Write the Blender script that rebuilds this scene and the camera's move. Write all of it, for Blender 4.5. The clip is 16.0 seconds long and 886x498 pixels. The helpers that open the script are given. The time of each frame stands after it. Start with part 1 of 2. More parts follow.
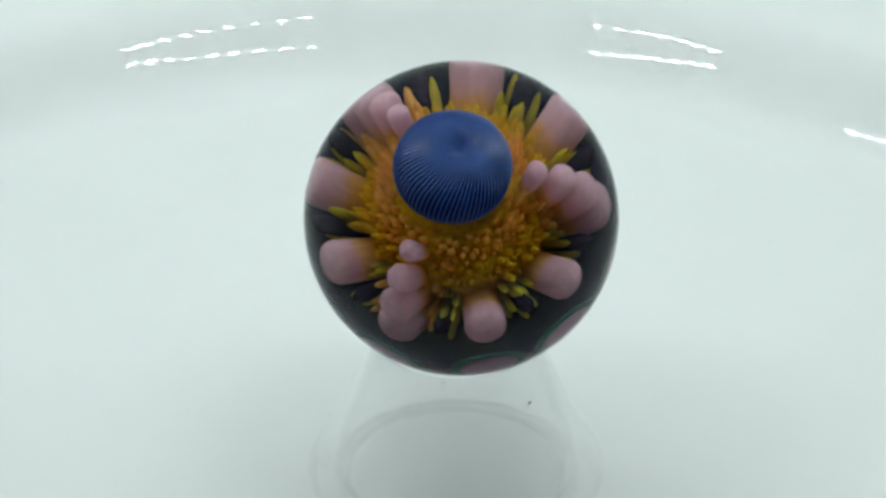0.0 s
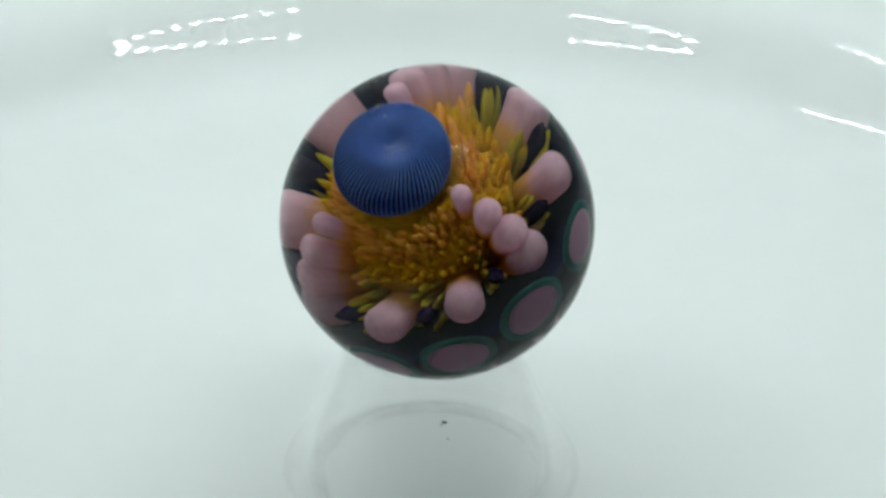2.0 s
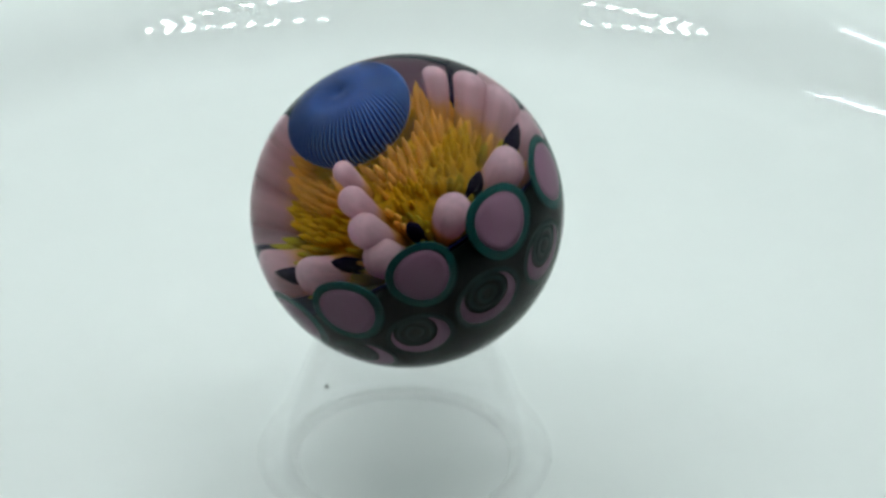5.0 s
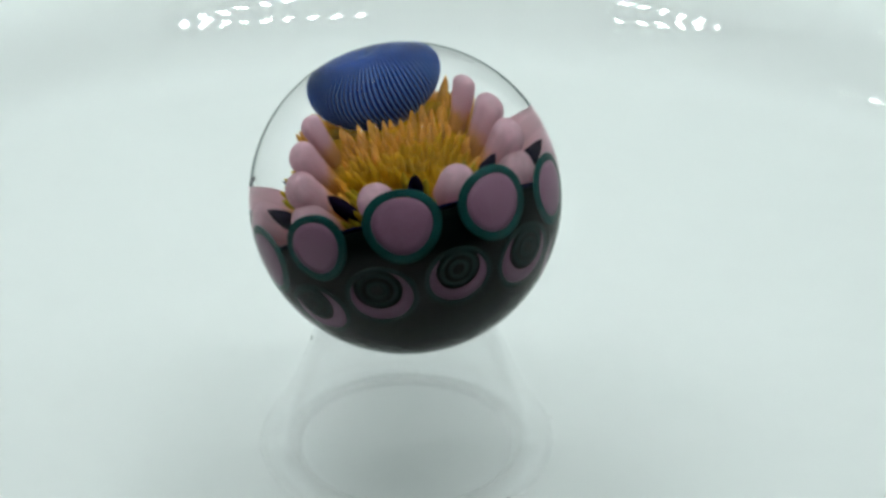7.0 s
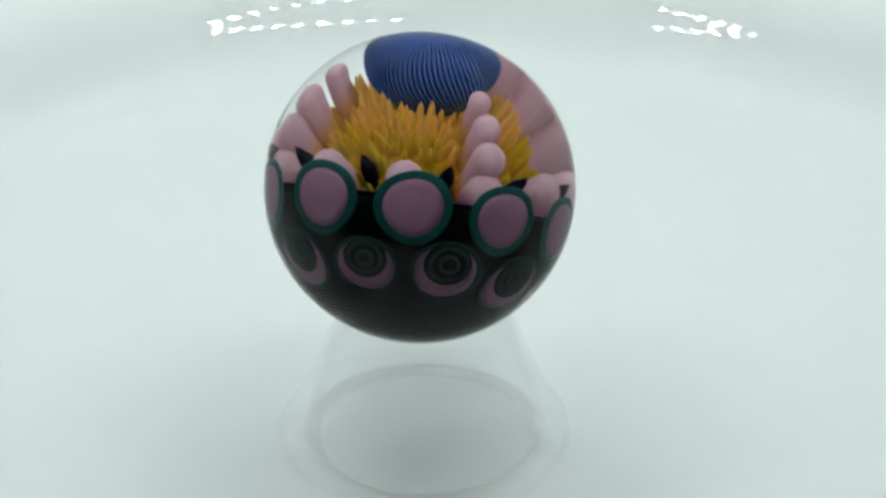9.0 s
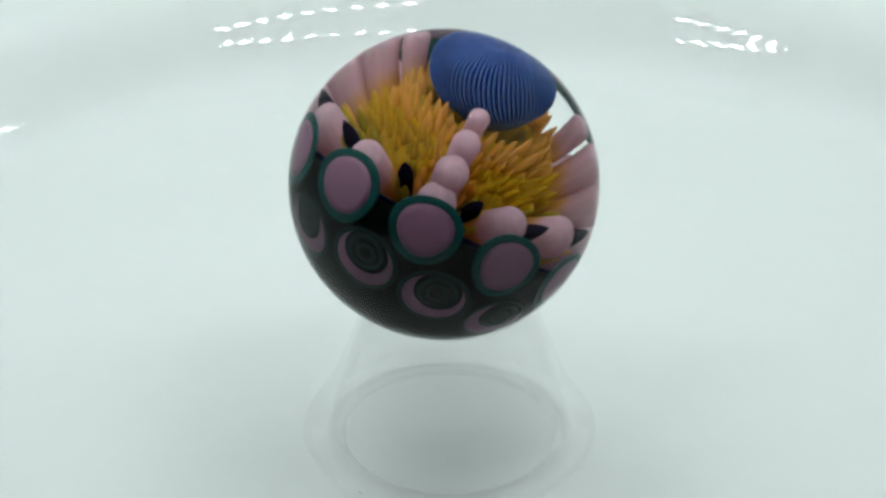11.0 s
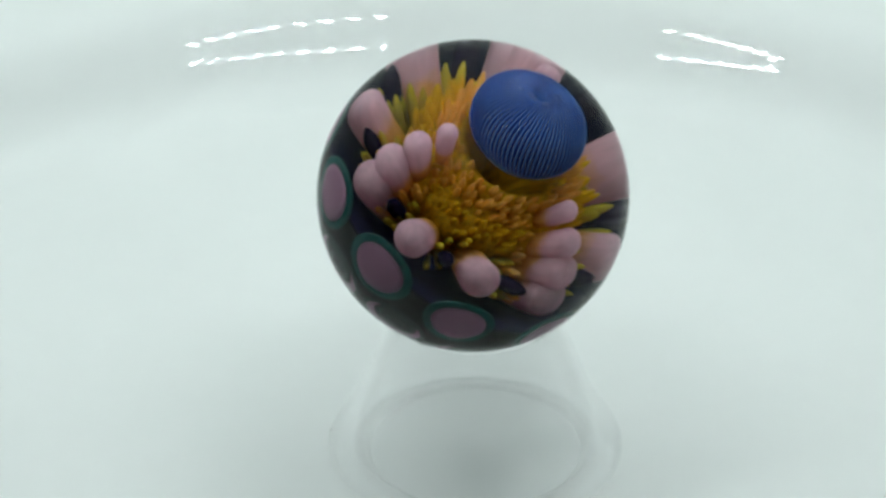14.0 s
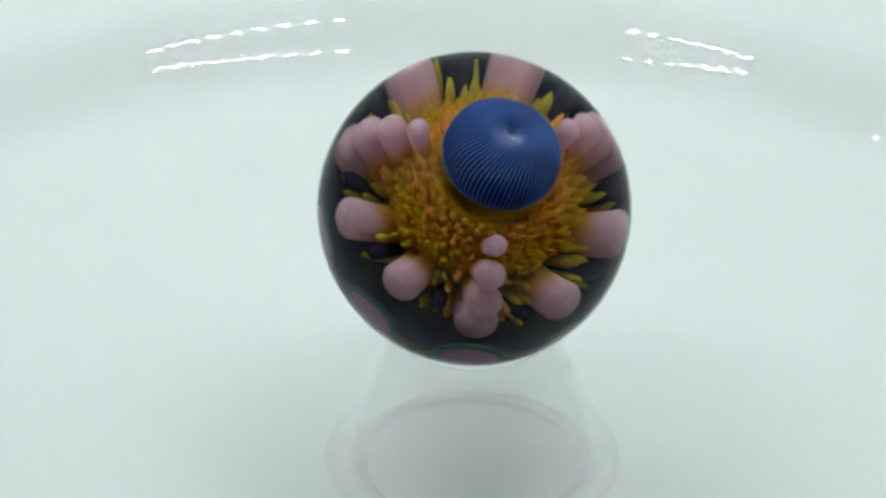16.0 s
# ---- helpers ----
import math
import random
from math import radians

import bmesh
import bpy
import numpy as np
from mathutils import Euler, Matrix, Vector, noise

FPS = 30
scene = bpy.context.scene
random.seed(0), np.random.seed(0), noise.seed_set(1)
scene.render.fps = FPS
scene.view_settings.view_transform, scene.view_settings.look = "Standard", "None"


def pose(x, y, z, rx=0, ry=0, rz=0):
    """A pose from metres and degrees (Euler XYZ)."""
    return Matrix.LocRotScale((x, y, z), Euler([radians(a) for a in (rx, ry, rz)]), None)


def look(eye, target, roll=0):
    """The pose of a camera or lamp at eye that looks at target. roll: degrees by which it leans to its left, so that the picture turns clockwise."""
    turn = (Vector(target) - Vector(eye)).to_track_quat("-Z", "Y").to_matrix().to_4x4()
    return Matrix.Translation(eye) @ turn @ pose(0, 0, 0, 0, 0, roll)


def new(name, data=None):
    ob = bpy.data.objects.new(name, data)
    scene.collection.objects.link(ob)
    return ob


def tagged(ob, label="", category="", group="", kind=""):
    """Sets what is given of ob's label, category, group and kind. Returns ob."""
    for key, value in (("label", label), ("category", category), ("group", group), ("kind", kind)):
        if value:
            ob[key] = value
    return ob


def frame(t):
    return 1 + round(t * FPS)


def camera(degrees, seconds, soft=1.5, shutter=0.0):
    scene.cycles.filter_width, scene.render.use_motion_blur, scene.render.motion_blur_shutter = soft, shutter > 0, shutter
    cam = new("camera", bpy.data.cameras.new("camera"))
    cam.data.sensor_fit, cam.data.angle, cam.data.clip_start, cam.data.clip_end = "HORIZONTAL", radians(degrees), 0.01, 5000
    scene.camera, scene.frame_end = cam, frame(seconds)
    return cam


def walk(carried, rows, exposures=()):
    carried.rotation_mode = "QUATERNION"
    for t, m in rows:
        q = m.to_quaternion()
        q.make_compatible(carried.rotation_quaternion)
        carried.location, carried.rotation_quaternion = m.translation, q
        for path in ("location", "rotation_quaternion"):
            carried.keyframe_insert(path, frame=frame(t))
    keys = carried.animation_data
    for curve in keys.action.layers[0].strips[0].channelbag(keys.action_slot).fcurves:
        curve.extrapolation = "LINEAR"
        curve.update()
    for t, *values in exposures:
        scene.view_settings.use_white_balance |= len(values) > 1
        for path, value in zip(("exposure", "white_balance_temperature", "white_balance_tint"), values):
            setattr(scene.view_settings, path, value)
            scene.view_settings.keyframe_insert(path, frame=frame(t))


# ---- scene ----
cam = camera(10.819, 16.0, soft=3.0)
EYE, AIM = (0.000373, -0.483874, 0.330936), (0.000373, 0.0, 0.029969)
walk(cam, [(0.0, look(EYE, AIM)), (16.0, look(EYE, AIM))])

# ---- world and exposure ----
world = bpy.data.worlds.new("room_light")
scene.world = world
world.use_nodes = True
world.node_tree.nodes["Background"].inputs[0].default_value = (0.88, 1.0, 0.97, 1)
world.node_tree.nodes["Background"].inputs[1].default_value = 0.03
scene.view_settings.exposure = 0.0
LED_STRENGTH = 130.0
# glow added to the box's plain white top
FILL_STRENGTH = 0.61

MM = 0.001
TURN = 20.235            # degrees a second, clockwise seen from above
R = 19.0 * MM            # radius of the marble
TAU = 2 * math.pi
CANES = 72               # pale canes drawn round the blue cap
CANE_TWIST = 70.0        # their turn, radians a metre


# ---- materials ----
def mat(name):
    m = bpy.data.materials.new(name)
    m.use_nodes = True
    return m, m.node_tree, m.node_tree.nodes["Principled BSDF"]


def link(nt, a, b):
    nt.links.new(a, b)


def node(nt, kind, **inputs):
    n = nt.nodes.new(kind)
    for k, v in inputs.items():
        n.inputs[k].default_value = v
    return n


def math_node(nt, op, a, b=None):
    n = nt.nodes.new("ShaderNodeMath")
    n.operation = op
    for i, v in enumerate((a, b)):
        if v is None:
            continue
        if isinstance(v, (int, float)):
            n.inputs[i].default_value = v
        else:
            link(nt, v, n.inputs[i])
    return n.outputs[0]


def ramp(nt, fac, stops):
    n = nt.nodes.new("ShaderNodeValToRGB")
    el = n.color_ramp.elements
    while len(el) < len(stops):
        el.new(0.5)
    for e, (p, c) in zip(el, stops):
        e.position, e.color = p, (*c, 1)
    link(nt, fac, n.inputs[0])
    return n.outputs[0]


def surface(name, color, rough, vary=0.08, scale=300.0, bump=0.0, **inputs):
    """A surface with two scales of colour variation and a fine relief."""
    m, nt, b = mat(name)
    b.inputs["Roughness"].default_value = rough
    for k, v in inputs.items():
        b.inputs[k.replace("_", " ")].default_value = v
    tc = nt.nodes.new("ShaderNodeTexCoord")
    big = node(nt, "ShaderNodeTexNoise", Scale=scale, Detail=5.0)
    fine = node(nt, "ShaderNodeTexNoise", Scale=scale * 7, Detail=3.0)
    for n in (big, fine):
        link(nt, tc.outputs["Object"], n.inputs["Vector"])
    both = math_node(nt, "ADD", math_node(nt, "MULTIPLY", big.outputs[0], 0.65), math_node(nt, "MULTIPLY", fine.outputs[0], 0.35))
    lo = tuple(c * (1 - vary) for c in color)
    hi = tuple(min(1, c * (1 + vary)) for c in color)
    link(nt, ramp(nt, both, [(0.3, lo), (0.7, hi)]), b.inputs["Base Color"])
    if bump:
        bp = node(nt, "ShaderNodeBump", Strength=bump, Distance=0.0001)
        link(nt, both, bp.inputs["Height"])
        link(nt, bp.outputs[0], b.inputs["Normal"])
    return m


def radial_mat(name, stops, reach, vary=0.12, translucent=0.3, through_color=None, streaks=0.12):
    """Colour that runs along the distance from the marble's middle, as the drawn-in glass does."""
    m, nt, b = mat(name)
    b.inputs["Roughness"].default_value = 0.45
    b.inputs["Specular IOR Level"].default_value = 0.0
    tc = nt.nodes.new("ShaderNodeTexCoord")
    ln = nt.nodes.new("ShaderNodeVectorMath")
    ln.operation = "LENGTH"
    link(nt, tc.outputs["Object"], ln.inputs[0])
    grain = node(nt, "ShaderNodeTexNoise", Scale=900.0, Detail=4.0)
    link(nt, tc.outputs["Object"], grain.inputs["Vector"])
    ray = nt.nodes.new("ShaderNodeVectorMath")
    ray.operation = "NORMALIZE"
    root = nt.nodes.new("ShaderNodeVectorMath")
    root.operation = "SUBTRACT"
    root.inputs[1].default_value = (0, 0, -6.0 * MM)
    link(nt, tc.outputs["Object"], root.inputs[0])
    link(nt, root.outputs[0], ray.inputs[0])
    streak = node(nt, "ShaderNodeTexNoise", Scale=22.0, Detail=3.0)
    link(nt, ray.outputs[0], streak.inputs["Vector"])
    d = math_node(nt, "DIVIDE", ln.outputs["Value"], reach)
    d = math_node(nt, "ADD", d, math_node(nt, "MULTIPLY", math_node(nt, "SUBTRACT", grain.outputs[0], 0.5), vary))
    tone = nt.nodes.new("ShaderNodeMix")
    tone.data_type, tone.blend_type = "RGBA", "MULTIPLY"
    tone.inputs["Factor"].default_value = 1.0
    link(nt, ramp(nt, d, stops), tone.inputs["A"])
    link(nt, ramp(nt, streak.outputs[0], [(0.35, (1 - streaks,) * 3), (0.62, (1.0,) * 3)]), tone.inputs["B"])
    col = tone.outputs["Result"]
    link(nt, col, b.inputs["Base Color"])
    bp = node(nt, "ShaderNodeBump", Strength=min(1.0, streaks * 1.2), Distance=0.0004)
    link(nt, streak.outputs[0], bp.inputs["Height"])
    link(nt, bp.outputs[0], b.inputs["Normal"])
    if translucent:
        tr = nt.nodes.new("ShaderNodeBsdfTranslucent")
        mx = node(nt, "ShaderNodeMixShader", Fac=translucent)
        if through_color:
            tr.inputs[0].default_value = (*through_color, 1)
        else:
            link(nt, col, tr.inputs[0])
        link(nt, b.outputs[0], mx.inputs[1])
        link(nt, tr.outputs[0], mx.inputs[2])
        link(nt, mx.outputs[0], nt.nodes["Material Output"].inputs[0])
    return m


def glass(name, color, ior, gloss, rough=0.0):
    """Clear glass: refraction under a polished skin whose shine follows Fresnel times gloss."""
    m = bpy.data.materials.new(name)
    m.use_nodes = True
    nt = m.node_tree
    nt.nodes.clear()
    g = node(nt, "ShaderNodeBsdfRefraction", Color=(*color, 1), Roughness=rough, IOR=ior)
    sh = node(nt, "ShaderNodeBsdfGlossy", Color=(1, 1, 1, 1), Roughness=max(rough, 0.02))
    fr = node(nt, "ShaderNodeFresnel", IOR=ior)
    mx = nt.nodes.new("ShaderNodeMixShader")
    skin = math_node(nt, "ADD", math_node(nt, "MULTIPLY", fr.outputs[0], 1.0 - gloss), gloss)
    link(nt, math_node(nt, "MULTIPLY", fr.outputs[0], skin), mx.inputs[0])
    link(nt, g.outputs[0], mx.inputs[1])
    link(nt, sh.outputs[0], mx.inputs[2])
    out = nt.nodes.new("ShaderNodeOutputMaterial")
    link(nt, mx.outputs[0], out.inputs[0])
    return m


def thin_plastic(name, shine, haze):
    """Thin clear plastic: see-through, glossier towards its edges, with a faint milky haze."""
    m = bpy.data.materials.new(name)
    m.use_nodes = True
    nt = m.node_tree
    nt.nodes.clear()
    tr = node(nt, "ShaderNodeBsdfTransparent", Color=(1, 1, 1, 1))
    mk = node(nt, "ShaderNodeBsdfDiffuse", Color=(0.92, 0.94, 0.96, 1))
    sh = node(nt, "ShaderNodeBsdfGlossy", Color=(1, 1, 1, 1), Roughness=0.16)
    lw = nt.nodes.new("ShaderNodeLayerWeight")
    body = node(nt, "ShaderNodeMixShader", Fac=haze)
    link(nt, tr.outputs[0], body.inputs[1])
    link(nt, mk.outputs[0], body.inputs[2])
    mx = nt.nodes.new("ShaderNodeMixShader")
    edge = math_node(nt, "POWER", lw.outputs["Facing"], 3.0)
    link(nt, math_node(nt, "ADD", math_node(nt, "MULTIPLY", edge, shine), 0.012), mx.inputs[0])
    link(nt, body.outputs[0], mx.inputs[1])
    link(nt, sh.outputs[0], mx.inputs[2])
    out = nt.nodes.new("ShaderNodeOutputMaterial")
    link(nt, mx.outputs[0], out.inputs[0])
    return m


def glow(name, color, strength):
    m, nt, b = mat(name)
    b.inputs["Base Color"].default_value = (*color, 1)
    b.inputs["Emission Color"].default_value = (*color, 1)
    b.inputs["Emission Strength"].default_value = strength
    return m


def stripe_mat():
    """Blue cap with fine pale canes that run out from its dimple with a slight twist."""
    m, nt, b = mat("blue_cane_cap")
    b.inputs["Roughness"].default_value = 0.3
    b.inputs["Specular IOR Level"].default_value = 0.05
    tc = nt.nodes.new("ShaderNodeTexCoord")
    sep = nt.nodes.new("ShaderNodeSeparateXYZ")
    link(nt, tc.outputs["Object"], sep.inputs[0])
    x, y, z = sep.outputs
    ang = math_node(nt, "ARCTAN2", y, x)
    rad = math_node(nt, "SQRT", math_node(nt, "ADD", math_node(nt, "MULTIPLY", x, x), math_node(nt, "MULTIPLY", y, y)))
    twist = math_node(nt, "MULTIPLY", rad, CANE_TWIST)
    wob = node(nt, "ShaderNodeTexNoise", Scale=260.0, Detail=2.0)
    link(nt, tc.outputs["Object"], wob.inputs["Vector"])
    ph = math_node(nt, "ADD", math_node(nt, "ADD", ang, twist), math_node(nt, "MULTIPLY", math_node(nt, "SUBTRACT", wob.outputs[0], 0.5), 0.03))
    s = math_node(nt, "SINE", math_node(nt, "MULTIPLY", ph, float(CANES)))
    s = math_node(nt, "ADD", math_node(nt, "MULTIPLY", s, 0.5), 0.5)
    lone = math_node(nt, "ADD", s, math_node(nt, "MULTIPLY", math_node(nt, "SUBTRACT", wob.outputs[0], 0.5), 0.5))
    col = ramp(nt, lone, [(0.30, (0.001, 0.004, 0.055)), (0.60, (0.003, 0.022, 0.20)), (0.98, (0.085, 0.20, 0.58))])
    link(nt, col, b.inputs["Base Color"])
    bp = node(nt, "ShaderNodeBump", Strength=0.4, Distance=0.0001)
    link(nt, s, bp.inputs["Height"])
    link(nt, bp.outputs[0], b.inputs["Normal"])
    return m


GLAZE = surface("white_glaze", (0.82, 0.83, 0.825), 0.012, 0.015, 25.0)
CLEAR = glass("clear_crystal", (1, 1, 1), 1.5, 0.22)
ACRYLIC = thin_plastic("clear_acrylic", 0.8, 0.05)
DARK = surface("black_green_glass", (0.003, 0.0055, 0.005), 0.3, 0.35, 180.0, Specular_IOR_Level=0.0)
NAVY = surface("navy_glass", (0.003, 0.0035, 0.020), 0.4, 0.12, 220.0, Specular_IOR_Level=0.0)
PINK = surface("pink_glass", (0.31, 0.165, 0.25), 0.35, 0.10, 400.0, Specular_IOR_Level=0.1)
TEAL = surface("teal_glass", (0.008, 0.070, 0.066), 0.35, 0.25, 500.0, Specular_IOR_Level=0.1)
DKTEAL = surface("dark_teal_glass", (0.008, 0.030, 0.027), 0.35, 0.3, 500.0, Specular_IOR_Level=0.1)
THORN = surface("dark_violet_glass", (0.009, 0.006, 0.018), 0.4, 0.3, 500.0, Specular_IOR_Level=0.0)
PETAL = radial_mat("pink_petal_glass", [(0.46, (0.62, 0.30, 0.02)), (0.60, (0.72, 0.38, 0.12)), (0.70, (0.74, 0.46, 0.52)), (0.95, (0.84, 0.60, 0.68))], 15.5 * MM, 0.12, 0.5)
YELLOW = radial_mat("ochre_stamen_glass", [(0.2, (0.70, 0.43, 0.018)), (0.74, (0.70, 0.44, 0.018)), (0.86, (0.64, 0.47, 0.022)), (0.93, (0.80, 0.68, 0.06))], 11.0 * MM, 0.05, 0.45, (0.84, 0.48, 0.06), 0.40)
PEACH = radial_mat("orange_stamen_glass", [(0.2, (0.74, 0.44, 0.018)), (0.68, (0.82, 0.50, 0.04)), (0.85, (0.90, 0.58, 0.16))], 12.0 * MM, 0.05, 0.5, (0.92, 0.50, 0.14), 0.40)
HEART = radial_mat("ochre_heart_glass", [(0.3, (0.72, 0.41, 0.016)), (0.7, (0.74, 0.44, 0.020)), (0.97, (0.76, 0.46, 0.024))], 9.0 * MM, 0.05, 0.40, (0.90, 0.48, 0.08), 0.55)
OLIVE = radial_mat("olive_stamen_glass", [(0.2, (0.64, 0.42, 0.014)), (0.62, (0.40, 0.33, 0.016)), (0.78, (0.24, 0.23, 0.014)), (0.93, (0.50, 0.47, 0.04))], 11.0 * MM, 0.05, 0.35, (0.85, 0.50, 0.10), 0.3)
STRIPE = stripe_mat()
BOX = surface("white_box_fabric", (0.80, 0.82, 0.81), 0.7, 0.03, 40.0)
SIDE = surface("grey_box_fabric", (0.22, 0.23, 0.23), 0.8, 0.08, 40.0)
LINT = surface("grey_lint", (0.16, 0.16, 0.15), 0.9, 0.3, 3000.0)
BARMAT = surface("black_light_bar", (0.02, 0.02, 0.02), 0.6, 0.1, 60.0)
# box top: emission added as soft fill light, beside the diodes
FILL_TOP = glow("white_fill_glow", (0.90, 1.0, 0.985), FILL_STRENGTH)
LEDMAT = glow("led_white", (0.91, 1.0, 0.985), LED_STRENGTH)


# ---- building helpers ----
def part(name, bm, material, parent=None, label="", smooth=True):
    me = bpy.data.meshes.new(name)
    bm.to_mesh(me)
    bm.free()
    me.materials.append(material)
    if smooth:
        for f in me.polygons:
            f.use_smooth = True
    ob = new(name, me)
    if parent is not None:
        ob.parent = parent
    if label:
        ob["label"] = label
    return ob


def lathe(profile, steps=96, closed=False):
    """A surface of revolution about z from (r, z) in mm; closed joins the last point to the first."""
    bm = bmesh.new()
    rings = []
    for r, z in profile:
        if r < 1e-6:
            rings.append([bm.verts.new((0, 0, z * MM))])
        else:
            rings.append([bm.verts.new((r * MM * math.cos(TAU * i / steps), r * MM * math.sin(TAU * i / steps), z * MM)) for i in range(steps)])
    pairs = list(zip(rings[:-1], rings[1:]))
    if closed:
        pairs.append((rings[-1], rings[0]))
    for a, b in pairs:
        for i in range(steps):
            j = (i + 1) % steps
            if len(a) == 1 and len(b) == 1:
                continue
            if len(a) == 1:
                bm.faces.new((a[0], b[i], b[j]))
            elif len(b) == 1:
                bm.faces.new((a[j], a[i], b[0]))
            else:
                bm.faces.new((a[i], b[i], b[j], a[j]))
    bmesh.ops.recalc_face_normals(bm, faces=bm.faces)
    return bm


def box(x0, x1, y0, y1, z0, z1):
    bm = bmesh.new()
    bmesh.ops.create_cube(bm, size=1.0)
    for v in bm.verts:
        v.co = ((x0 + x1) / 2 + v.co.x * (x1 - x0), (y0 + y1) / 2 + v.co.y * (y1 - y0), (z0 + z1) / 2 + v.co.z * (z1 - z0))
    return bm


def smooth_profile(points, n=6):
    """Catmull-Rom through (r, z) points."""
    p = [points[0], *points, points[-1]]
    out = []
    for a, b, c, d in zip(p, p[1:], p[2:], p[3:]):
        for k in range(n):
            t = k / n
            out.append(tuple(0.5 * (2 * b[i] + (c[i] - a[i]) * t + (2 * a[i] - 5 * b[i] + 4 * c[i] - d[i]) * t * t + (3 * b[i] - a[i] - 3 * c[i] + d[i]) * t ** 3) for i in (0, 1)))
    out.append(points[-1])
    return out


def direction(az, lat):
    a, l = radians(az), radians(lat)
    return Vector((math.cos(l) * math.cos(a), math.cos(l) * math.sin(a), math.sin(l)))


def spindle(bm, start, end, radii, steps=12, sag=0.0):
    """A round tapered body from start to end (mm); radii along it; sag bends its middle up."""
    start, end = Vector(start) * MM, Vector(end) * MM
    axis = (end - start).normalized()
    u = axis.orthogonal().normalized()
    v = axis.cross(u)
    n = len(radii)
    rings = []
    for i, (f, r) in enumerate(radii):
        c = start.lerp(end, f) + Vector((0, 0, sag * MM * math.sin(math.pi * min(1, max(0, f)))))
        if r <= 0:
            rings.append([bm.verts.new(c)])
        else:
            rings.append([bm.verts.new(c + (u * math.cos(TAU * k / steps) + v * math.sin(TAU * k / steps)) * r * MM) for k in range(steps)])
    for a, b in zip(rings, rings[1:]):
        for k in range(steps):
            j = (k + 1) % steps
            if len(b) == 1:
                bm.faces.new((a[k], a[j], b[0]))
            elif len(a) == 1:
                bm.faces.new((a[0], b[j], b[k]))
            else:
                bm.faces.new((a[k], a[j], b[j], b[k]))


def finger_radii(r_base, r_tip, length, round_steps=6):
    """Radii of a petal finger: slim at its foot, swelling to a round tip."""
    body = 1 - r_tip / length
    out = [(0, 0), (0.001, r_base)]
    for k in range(1, 7):
        f = k / 6
        out.append((body * f, r_base + (r_tip - r_base) * (f ** 1.25)))
    for k in range(1, round_steps + 1):
        a = math.pi / 2 * k / round_steps
        out.append((body + (1 - body) * math.sin(a), r_tip * math.cos(a) if k < round_steps else 0))
    return out


def cap_patch(az, lat, shape, f0, f1, radius, depth, shift=0.0, steps=40, rings=4):
    """A thin shell lying on the sphere round (az, lat): from f0 to f1 of the outline, shape(angle) degrees wide."""
    n = direction(az, lat)
    east = Vector((0, 0, 1)).cross(n).normalized()
    north = n.cross(east)
    bm = bmesh.new()

    def at(a, f, r):
        d = radians(shape(a) * f)
        off = radians(shift)
        tang = east * math.cos(a) + north * math.sin(a)
        p = n * math.cos(d) + tang * math.sin(d)
        p = (p + north * math.tan(off)).normalized() if off else p
        return p * r * MM

    fs = [f0 + (f1 - f0) * k / rings for k in range(rings + 1)]
    grid = []
    for f in fs:
        if f <= 0:
            grid.append([bm.verts.new(at(0, 0, radius))])
        else:
            grid.append([bm.verts.new(at(TAU * k / steps, f, radius)) for k in range(steps)])
    grid.append([bm.verts.new(at(TAU * k / steps, f1, radius - depth)) for k in range(steps)])
    if f0 > 0:
        grid.insert(0, [bm.verts.new(at(TAU * k / steps, f0, radius - depth)) for k in range(steps)])
    for a, b in zip(grid, grid[1:]):
        for k in range(steps):
            j = (k + 1) % steps
            if len(a) == 1:
                bm.faces.new((a[0], b[k], b[j]))
            else:
                bm.faces.new((a[k], b[k], b[j], a[j]))
    bmesh.ops.recalc_face_normals(bm, faces=bm.faces)
    return bm


# ---- light box ----
def light_box():
    x, y0, y1, h, z = 0.21, -0.11, 0.20, 0.166, -0.012
    t = 0.004
    # only the ceiling glows, an added fill from above; the other sides are plain
    parts = (("floor", box(-x, x, y0, y1, z - t, z)), ("wall_west", box(-x - t, -x, y0, y1, z - t, h)), ("wall_east", box(x, x + t, y0, y1, z - t, h)),
             ("wall_north", box(-x - t, x + t, y1, y1 + t, z - t, h)), ("ceiling", box(-x - t, x + t, y0, y1 + t, h, h + t)))
    for name, bm in parts:
        tagged(part(name, bm, FILL_TOP if name == "ceiling" else BOX, smooth=False), "white top of a photo light box with an added fill glow" if name == "ceiling" else "white fabric side of a photo light box", "light box wall", kind="structure")
    # the dim room round the box, and the table under it
    u, v, d = 1.4, 1.5, 0.02
    room = (("wall_room_west", box(-u - d, -u, -v, v, -0.75, 1.75)), ("wall_room_east", box(u, u + d, -v, v, -0.75, 1.75)),
            ("wall_room_north", box(-u - d, u + d, v, v + d, -0.75, 1.75)), ("wall_room_south", box(-u - d, u + d, -v - d, -v, -0.75, 1.75)),
            ("ceiling_room", box(-u - d, u + d, -v - d, v + d, 1.75, 1.77)), ("floor_room", box(-u - d, u + d, -v - d, v + d, -0.77, -0.75)))
    for name, bm in room:
        tagged(part(name, bm, SIDE, smooth=False), "dim grey room side", "wall", kind="structure")
    table = tagged(new("table"), "plain grey table under the light box", "table")
    bm = box(-0.5, 0.5, -0.3, 0.4, z - t - 0.03, z - t - 0.0005)
    part("tabletop", bm, SIDE, table, smooth=False)
    for px, py in ((-0.46, -0.26), (0.46, -0.26), (-0.46, 0.36), (0.46, 0.36)):
        part("leg", box(px - 0.02, px + 0.02, py - 0.02, py + 0.02, -0.75, z - t - 0.031), SIDE, table, smooth=False)


light_box()


LED_X, LED_Y = 0.0010, 0.0011


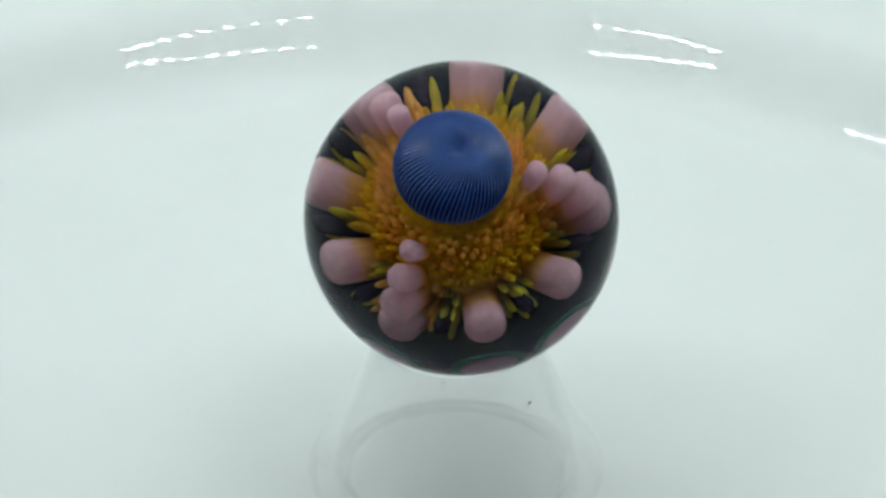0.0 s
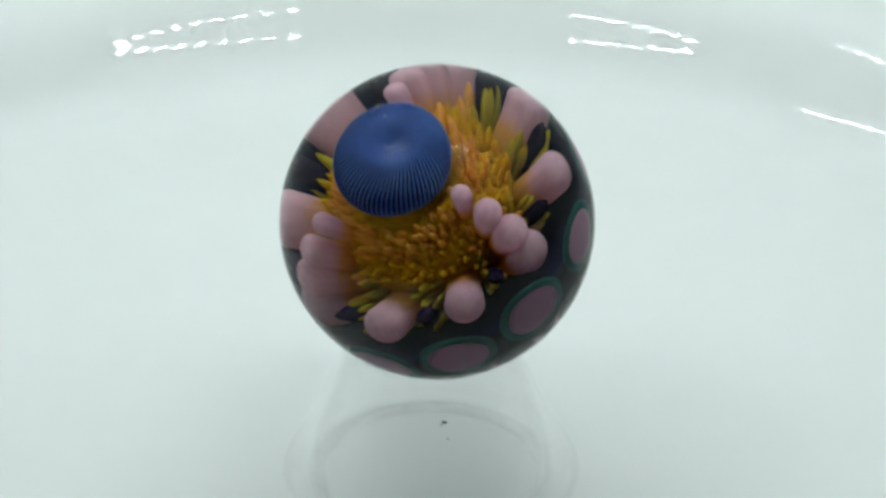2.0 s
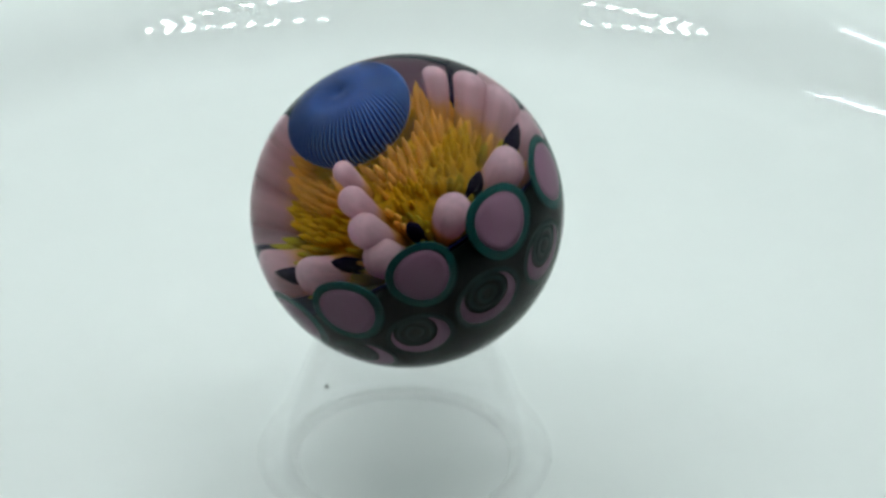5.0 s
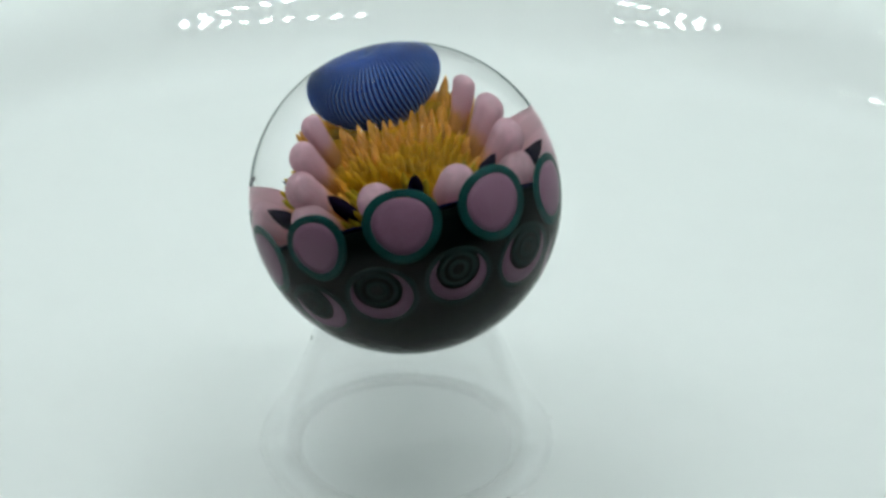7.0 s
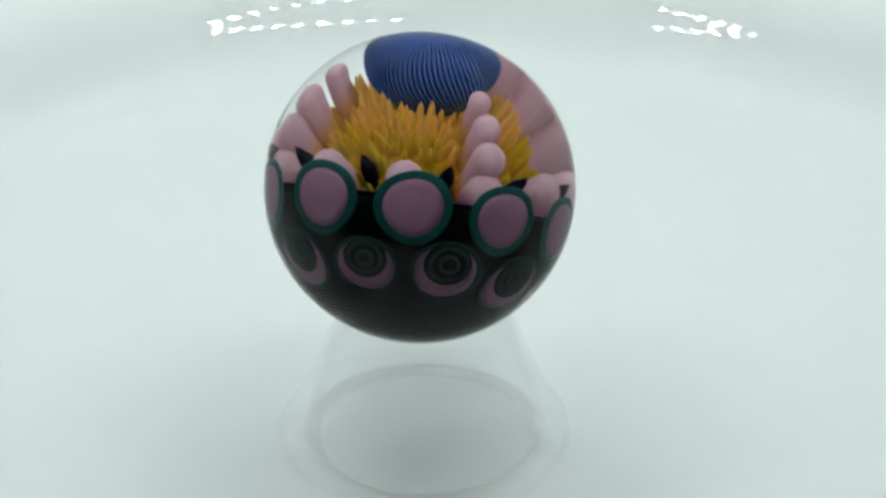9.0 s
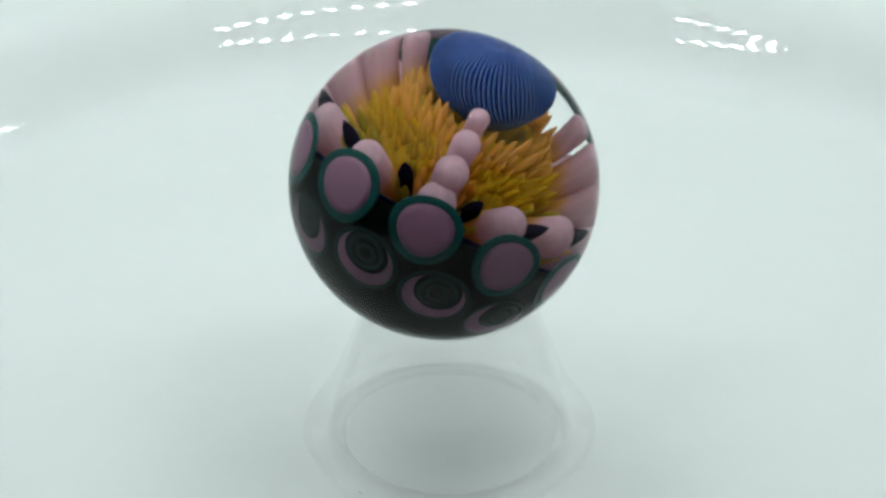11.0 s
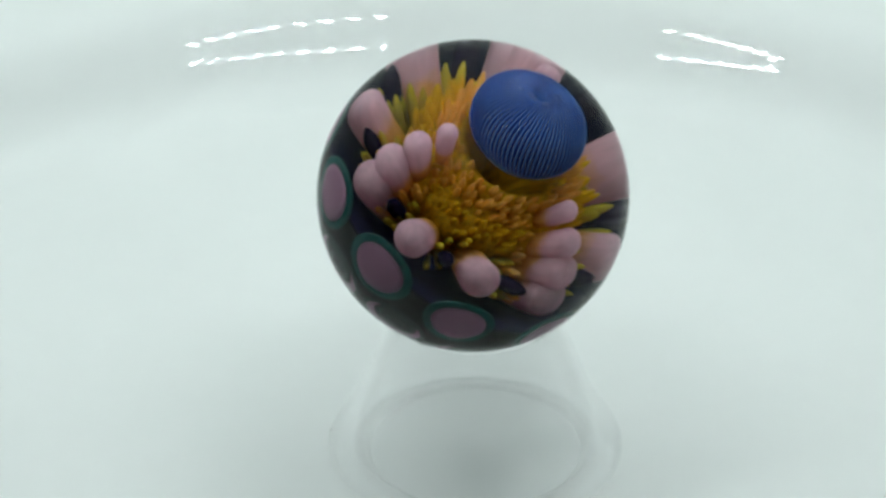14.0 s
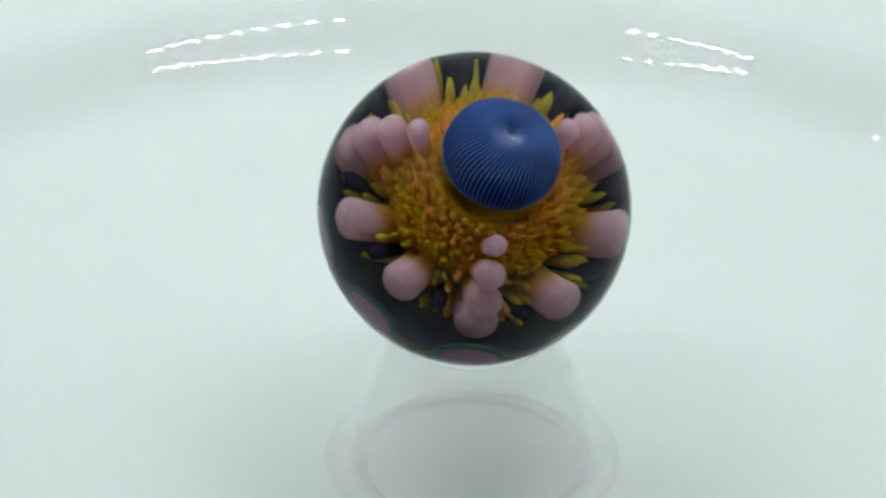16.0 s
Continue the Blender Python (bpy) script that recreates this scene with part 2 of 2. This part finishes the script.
def led_bar(x0, x1, y, z, slant, count):
    """A slim bar under the ceiling with two rows of small square diodes."""
    length = x1 - x0
    bar = tagged(new("led_bar"), "slim black ceiling light bar with two rows of diodes", "light bar", group="light bars of the box")
    bm = box(-length / 2 - 0.003, length / 2 + 0.003, -0.0065, 0.0065, 0.0, 0.009)
    bmesh.ops.bevel(bm, geom=bm.edges[:], offset=0.0006, segments=2, affect="EDGES")
    part("housing", bm, BARMAT, bar)
    base = None
    for row in (-1, 1):
        for k in range(count):
            px = -length / 2 + length * (k + 0.5) / count
            if base is None:
                base = ob = part("diode", box(-LED_X, LED_X, -LED_Y, LED_Y, -0.00015, 0.0), LEDMAT, bar, smooth=False)
            else:
                ob = new("diode", base.data)
                ob.parent = bar
            ob.location = (px, 0.0014 * row, -0.0001)
    bar.matrix_basis = pose((x0 + x1) / 2, y, z, 0, 0, slant)
    return bar


led_bar(-0.080, -0.040, -0.0156, 0.1571, 0, 7)
led_bar(0.0160, 0.070, -0.0168, 0.1571, 0, 9)
led_bar(-0.074, -0.036, 0.078, 0.1571, 14, 7)
led_bar(0.046, 0.076, 0.083, 0.1571, -14, 5)


# ---- the turning plate ----
def plate():
    # slope of the glaze in degrees along the radius: a barely domed floor, a steep cove, a flat flange
    def slope(r):
        dip = -4.0 * min(1.0, r / 98) ** 1.2 / (1 + math.exp((r - 100) / 2))
        flange = 7.0 / (1 + math.exp(-(r - 112) / 2)) * (1 - 0.5 * min(1.0, max(0.0, (r - 112) / 40)))
        return dip + flange + 51.7 * math.exp(-((r - 107) / 6.2) ** 2)
    top, z = [(0.0, 0.0)], 0.0
    for k in range(1, 601):
        r = 0.25 * k
        z += 0.25 * math.tan(radians(slope(r - 0.125)))
        if r < 94 and k % 24 == 0 or r >= 94 and (r < 122 and k % 2 == 0 or k % 12 == 0):
            top.append((r, z))
    under = smooth_profile([(150.6, z - 0.3), (150.4, z - 1.0), (147, z - 2.2), (118, 3.5), (106, -6.5), (80, -8.0), (78, -11.9), (70, -11.9), (68, -7.0), (0, -5.0)], 4)
    bm = lathe(top + under, 768)
    bmesh.ops.remove_doubles(bm, verts=bm.verts, dist=1e-7)
    return tagged(part("plate", bm, GLAZE), "glossy white glazed ceramic plate with a raised rim", "plate")


PLATE = plate()


# ---- clear cone stand ----
def cone_stand():
    st = tagged(new("display_stand"), "clear acrylic cone-shaped ring stand on the white plate", "stand")
    outer = smooth_profile([(17.4, 0.02), (18.15, 0.25), (18.4, 0.9), (18.0, 1.9), (17.0, 3.4), (15.6, 5.8), (14.2, 9.0), (12.1, 14.6), (10.05, 19.9)], 6)
    inner = smooth_profile([(9.72, 20.1), (11.5, 14.6), (13.3, 9.0), (14.3, 5.4), (14.7, 2.6), (14.5, 1.0), (13.8, 0.2), (13.2, 0.02)], 6)
    cone = part("cone", lathe(outer + [(9.9, 20.12)] + inner, 128, closed=True), ACRYLIC, st)
    cone.visible_shadow = False
    # bits of lint that cling to the cone
    rng = random.Random(3)
    for ang, z, size in ((-41.8, 15.4, 0.30), (-40.2, 13.4, 0.16), (-43.5, 15.1, 0.14), (95.0, 1.0, 0.22), (150.0, 2.2, 0.14)):
        r = 17.2 - 0.352 * z if z > 3 else 18.3
        bm = bmesh.new()
        bmesh.ops.create_icosphere(bm, subdivisions=1, radius=size * MM)
        for v in bm.verts:
            v.co = Vector((v.co.x * 0.5, v.co.y * rng.uniform(0.7, 1.8), v.co.z * rng.uniform(0.4, 0.9))) * rng.uniform(0.7, 1.2)
        speck = part("lint", bm, LINT, st, "grey speck of lint", smooth=False)
        speck.matrix_basis = Matrix.Rotation(radians(ang), 4, "Z") @ Matrix.Translation((r * MM, 0, z * MM))
    return st


STAND = cone_stand()

# ---- glass marble ----
PETALS = (-29, 12, 54, 94, 135, 175, 216, 253, 291)
LONE_TIPS = {12: (14.3, 1.5), 54: (14.6, 1.6), 135: (15.0, 1.0), 175: (14.8, 0.8), 253: (15.0, 1.6), 291: (14.1, 1.8)}     # reach, height, mm
STACKS = (-29, 94, 216)
ROOT = Vector((0, 0, -6.0))     # where the drawn glass converges, mm
DISCS = (9.6, 42, 75, 109, 145, 181.4, 217, 252.5, 289, 330)


def marble():
    mb = tagged(new("glass_marble"), "clear glass marble with a pink flower and a blue cap inside", "marble")
    bm = bmesh.new()
    bmesh.ops.create_uvsphere(bm, u_segments=128, v_segments=80, radius=R)
    shell = part("clear_shell", bm, CLEAR, mb, "clear polished crystal glass")
    shell.visible_shadow = False

    # dark bowl that fills the lower half, hollowed like a funnel
    prof = [(0.0, -9.0), (4.0, -7.6), (8.0, -5.8), (12.0, -4.1), (15.0, -3.2), (17.3, -2.75), (18.0, -2.6)]
    for k in range(0, 25):
        a = radians(-7.6 - (90 - 7.6) * k / 24)
        prof.append((18.35 * math.cos(a) if k < 24 else 0.0, 18.35 * math.sin(a)))
    part("base", lathe(prof, 128), DARK, mb, "near-black green glass base")
    part("floor", lathe(smooth_profile([(0, -8.2), (4.0, -6.7), (8.0, -4.9), (12.0, -3.2), (15.0, -2.3), (17.4, -1.85), (18.0, -1.9), (18.1, -2.15), (17.2, -2.35), (15.0, -2.8), (12.0, -3.7), (8.0, -5.4), (4.0, -7.2), (0, -8.7)], 3), 96), NAVY, mb, "deep navy glass ground")

    # band of pink canes with teal rims, and the row of dark eyes under it
    rng = random.Random(5)
    for k, az in enumerate(DISCS):
        s = rng.uniform(0.95, 1.05)
        ph = rng.uniform(-0.2, 0.2)

        def drop(a, s=s, ph=ph):
            return s * (13.3 + 0.7 * math.cos(2 * (a + ph)) + 1.3 * max(0.0, -math.sin(a)) ** 3 + 0.25 * math.sin(3 * a + ph * 9))
        ring = part("cane_rim", cap_patch(az, -9.2, drop, 0.77, 1.0, 18.80, 0.4), TEAL, mb, "teal glass rim")
        part("cane_centre", cap_patch(az, -9.2, drop, 0.0, 0.765, 18.78, 0.35), PINK, ring, "dusty pink glass disc")
    for k in range(10):
        a0, a1 = DISCS[k], DISCS[(k + 1) % 10]
        az = (a0 + ((a1 - a0) % 360) / 2)
        lat = -34 + rng.uniform(-1, 1)
        s = rng.uniform(0.95, 1.05)

        def oval(a, s=s):
            return s * (12.9 + 0.5 * math.cos(2 * a))

        def eye(a, s=s):
            return s * (8.6 + 0.3 * math.sin(2 * a + s * 20))
        rim = part("eye_rim", cap_patch(az, lat, oval, 0.86, 1.0, 18.62, 0.2), DKTEAL, mb, "thin dark teal glass rim")
        part("crescent", cap_patch(az, lat, oval, 0.0, 0.85, 18.50, 0.12), PINK, rim, "dusty pink glass crescent")
        part("pupil", cap_patch(az, lat + 3.4, eye, 0.0, 1.0, 18.62, 0.2), DARK, rim, "black glass disc")
        for f0, f1 in ((0.66, 0.84), (0.28, 0.46)):
            part("pupil_ring", cap_patch(az, lat + 3.4, eye, f0, f1, 18.72, 0.12, rings=2), DKTEAL, rim, "dark green glass ring")

    # petals: three fans of four fingers and single fingers between them
    for az in PETALS:
        out = direction(az, 0)
        up = Vector((0, 0, 1))
        # reach out, height, thickness, length of each finger
        fan = ((14.0, 0.9, 2.15, 11.5), (13.7, 4.6, 1.9, 11.0), (12.0, 7.8, 1.58, 10.0), (9.4, 10.2, 1.15, 8.0))
        lone = ((*LONE_TIPS.get(az, (0, 0)), 2.1, 12.5),)
        for reach, high, r, length in (fan if az in STACKS else lone):
            tip = out * reach + up * high
            heel = ROOT if az in STACKS else ROOT + Vector((0, 0, 2.4))
            foot = tip + (heel - tip).normalized() * length
            bm = bmesh.new()
            spindle(bm, foot, tip, finger_radii(0.62 * r, r, length), 20, sag=-0.25)
            part("petal", bm, PETAL, mb)
    # dark pointed leaves between the petals
    for k, a0 in enumerate(PETALS):
        a1 = PETALS[(k + 1) % 9]
        az = a0 + ((a1 - a0) % 360) / 2
        tip = direction(az, 9) * 14.6
        bm = bmesh.new()
        spindle(bm, tip.lerp(ROOT, 0.5), tip, [(0, 0), (0.02, 0.4), (0.40, 0.8), (0.65, 0.85), (0.85, 0.5), (1, 0)], 12)
        part("dark_leaf", bm, THORN, mb)

    # stamens: long rods drawn out from the root to a shell of pointed tips
    bm, bm2, bm3 = bmesh.new(), bmesh.new(), bmesh.new()
    rod = [(0, 0.10), (0.3, 0.20), (0.6, 0.34), (0.84, 0.40), (0.93, 0.28), (0.98, 0.12), (1, 0)]

    def shell_reach(lat):
        return 10.7 - 1.2 * min(1.0, max(0.0, lat) / 20) + (0.6 if lat > 42 else 0.0)
    count = 580
    for k in range(count):
        az = 360 * ((k * 0.6180339) % 1) + rng.uniform(-2.5, 2.5)
        up = math.sin(radians(-8)) + (math.sin(radians(54)) - math.sin(radians(-8))) * (k + 0.5) / count
        lat = math.degrees(math.asin(up)) + rng.uniform(-1.5, 1.5)
        near = min(abs((az - p + 180) % 360 - 180) for p in PETALS)
        fan = min(abs((az - p + 180) % 360 - 180) for p in STACKS)
        if near < 12 and lat < 18 or fan < 11 and lat < 50:
            continue
        reach = shell_reach(lat) + rng.uniform(-0.7, 0.5) + (1.6 * rng.random() if lat < 10 else 0.0)
        tip = direction(az, lat) * reach
        olive = lat < 34 and fan > 18
        size = rng.uniform(0.85, 1.1)
        spindle(bm3 if olive and lat < 15 else bm if olive else bm2, ROOT.lerp(tip, 0.25), tip, [(f, r * size) for f, r in rod], 8)
    tagged(part("stamens", bm, YELLOW, mb, "ochre stamens with olive tips"), kind="stuff")
    tagged(part("orange_stamens", bm2, PEACH, mb, "orange stamens with peach tips"), kind="stuff")
    tagged(part("olive_stamens", bm3, OLIVE, mb, "olive stamens close to the ground"), kind="stuff")
    lining = [(0.0, -6.6), (1.6, -5.9)]
    for lat in (-6, 2, 10, 18, 26, 34, 42, 50, 54):
        p = ROOT.lerp(direction(0, lat) * shell_reach(lat), 0.50 + 0.38 * min(1.0, (lat + 6) / 26))
        lining.append((p.x, p.z))
    lining += [(4.2, 5.9), (3.0, 4.0), (1.4, 1.4), (0.0, 0.4)]
    part("heart", lathe(smooth_profile(lining, 3), 120), HEART, mb, "ochre bowl of drawn glass")

    # blue cap: ribbed canes drawn into a pinched dimple
    prof = smooth_profile([(0, 3.75), (0.35, 3.85), (0.9, 4.45), (2.0, 5.2), (3.5, 5.35), (4.75, 4.4), (5.85, 2.5), (6.1, 0.5), (5.8, -1.3), (4.75, -3.0), (2.9, -4.4), (1.1, -5.3), (0, -5.5)], 5)
    bm = lathe(prof, CANES * 6)
    for v in bm.verts:
        r = math.hypot(v.co.x, v.co.y)
        if r > 0.3 * MM:
            ph = CANES * (math.atan2(v.co.y, v.co.x) + CANE_TWIST * r)
            k = 1 + min(0.10 * MM, 0.02 * r) * math.sin(ph) / r
            v.co.x, v.co.y = v.co.x * k, v.co.y * k
            v.co.z += min(0.05 * MM, 0.02 * r) * math.sin(ph)
    cap = part("cap", bm, STRIPE, mb, "royal blue cap with fine pale stripes")
    cap.matrix_basis = Matrix.Translation(Vector((-0.323, 0.209, 11.24)) * MM) @ Vector((-0.215, 0.304, 1.0)).to_track_quat("Z", "Y").to_matrix().to_4x4()
    return mb


MARBLE = marble()


# ---- turning ----
def flower_turn():
    """The marble's own leaning axis at the start."""
    n = Vector((-0.1166, -0.5474, 0.8287)).normalized()
    h = Vector((math.cos(radians(-94.1)), math.sin(radians(-94.1)), 0))
    y = n.cross(h).normalized()
    x = y.cross(n)
    return Matrix((x, y, n)).transposed().to_4x4()


def motions():
    times = [0.5 * k for k in range(33)]
    lean = flower_turn()

    def circle(radius, phase, t):
        a = radians(phase - TURN * t)
        return radius * math.cos(a) * MM, radius * math.sin(a) * MM
    walk(PLATE, [(t, pose(*circle(4.6, -90 + TURN * 15.7, t), 0, 0, 0, -TURN * t)) for t in times])
    walk(STAND, [(t, pose(*circle(4.564, -63.12, t), 0, 0, 0, -TURN * t)) for t in times])
    walk(MARBLE, [(t, pose(*circle(4.366, -54.02, t), 36.545 * MM, 0, 0, -TURN * t) @ lean) for t in times])


motions()
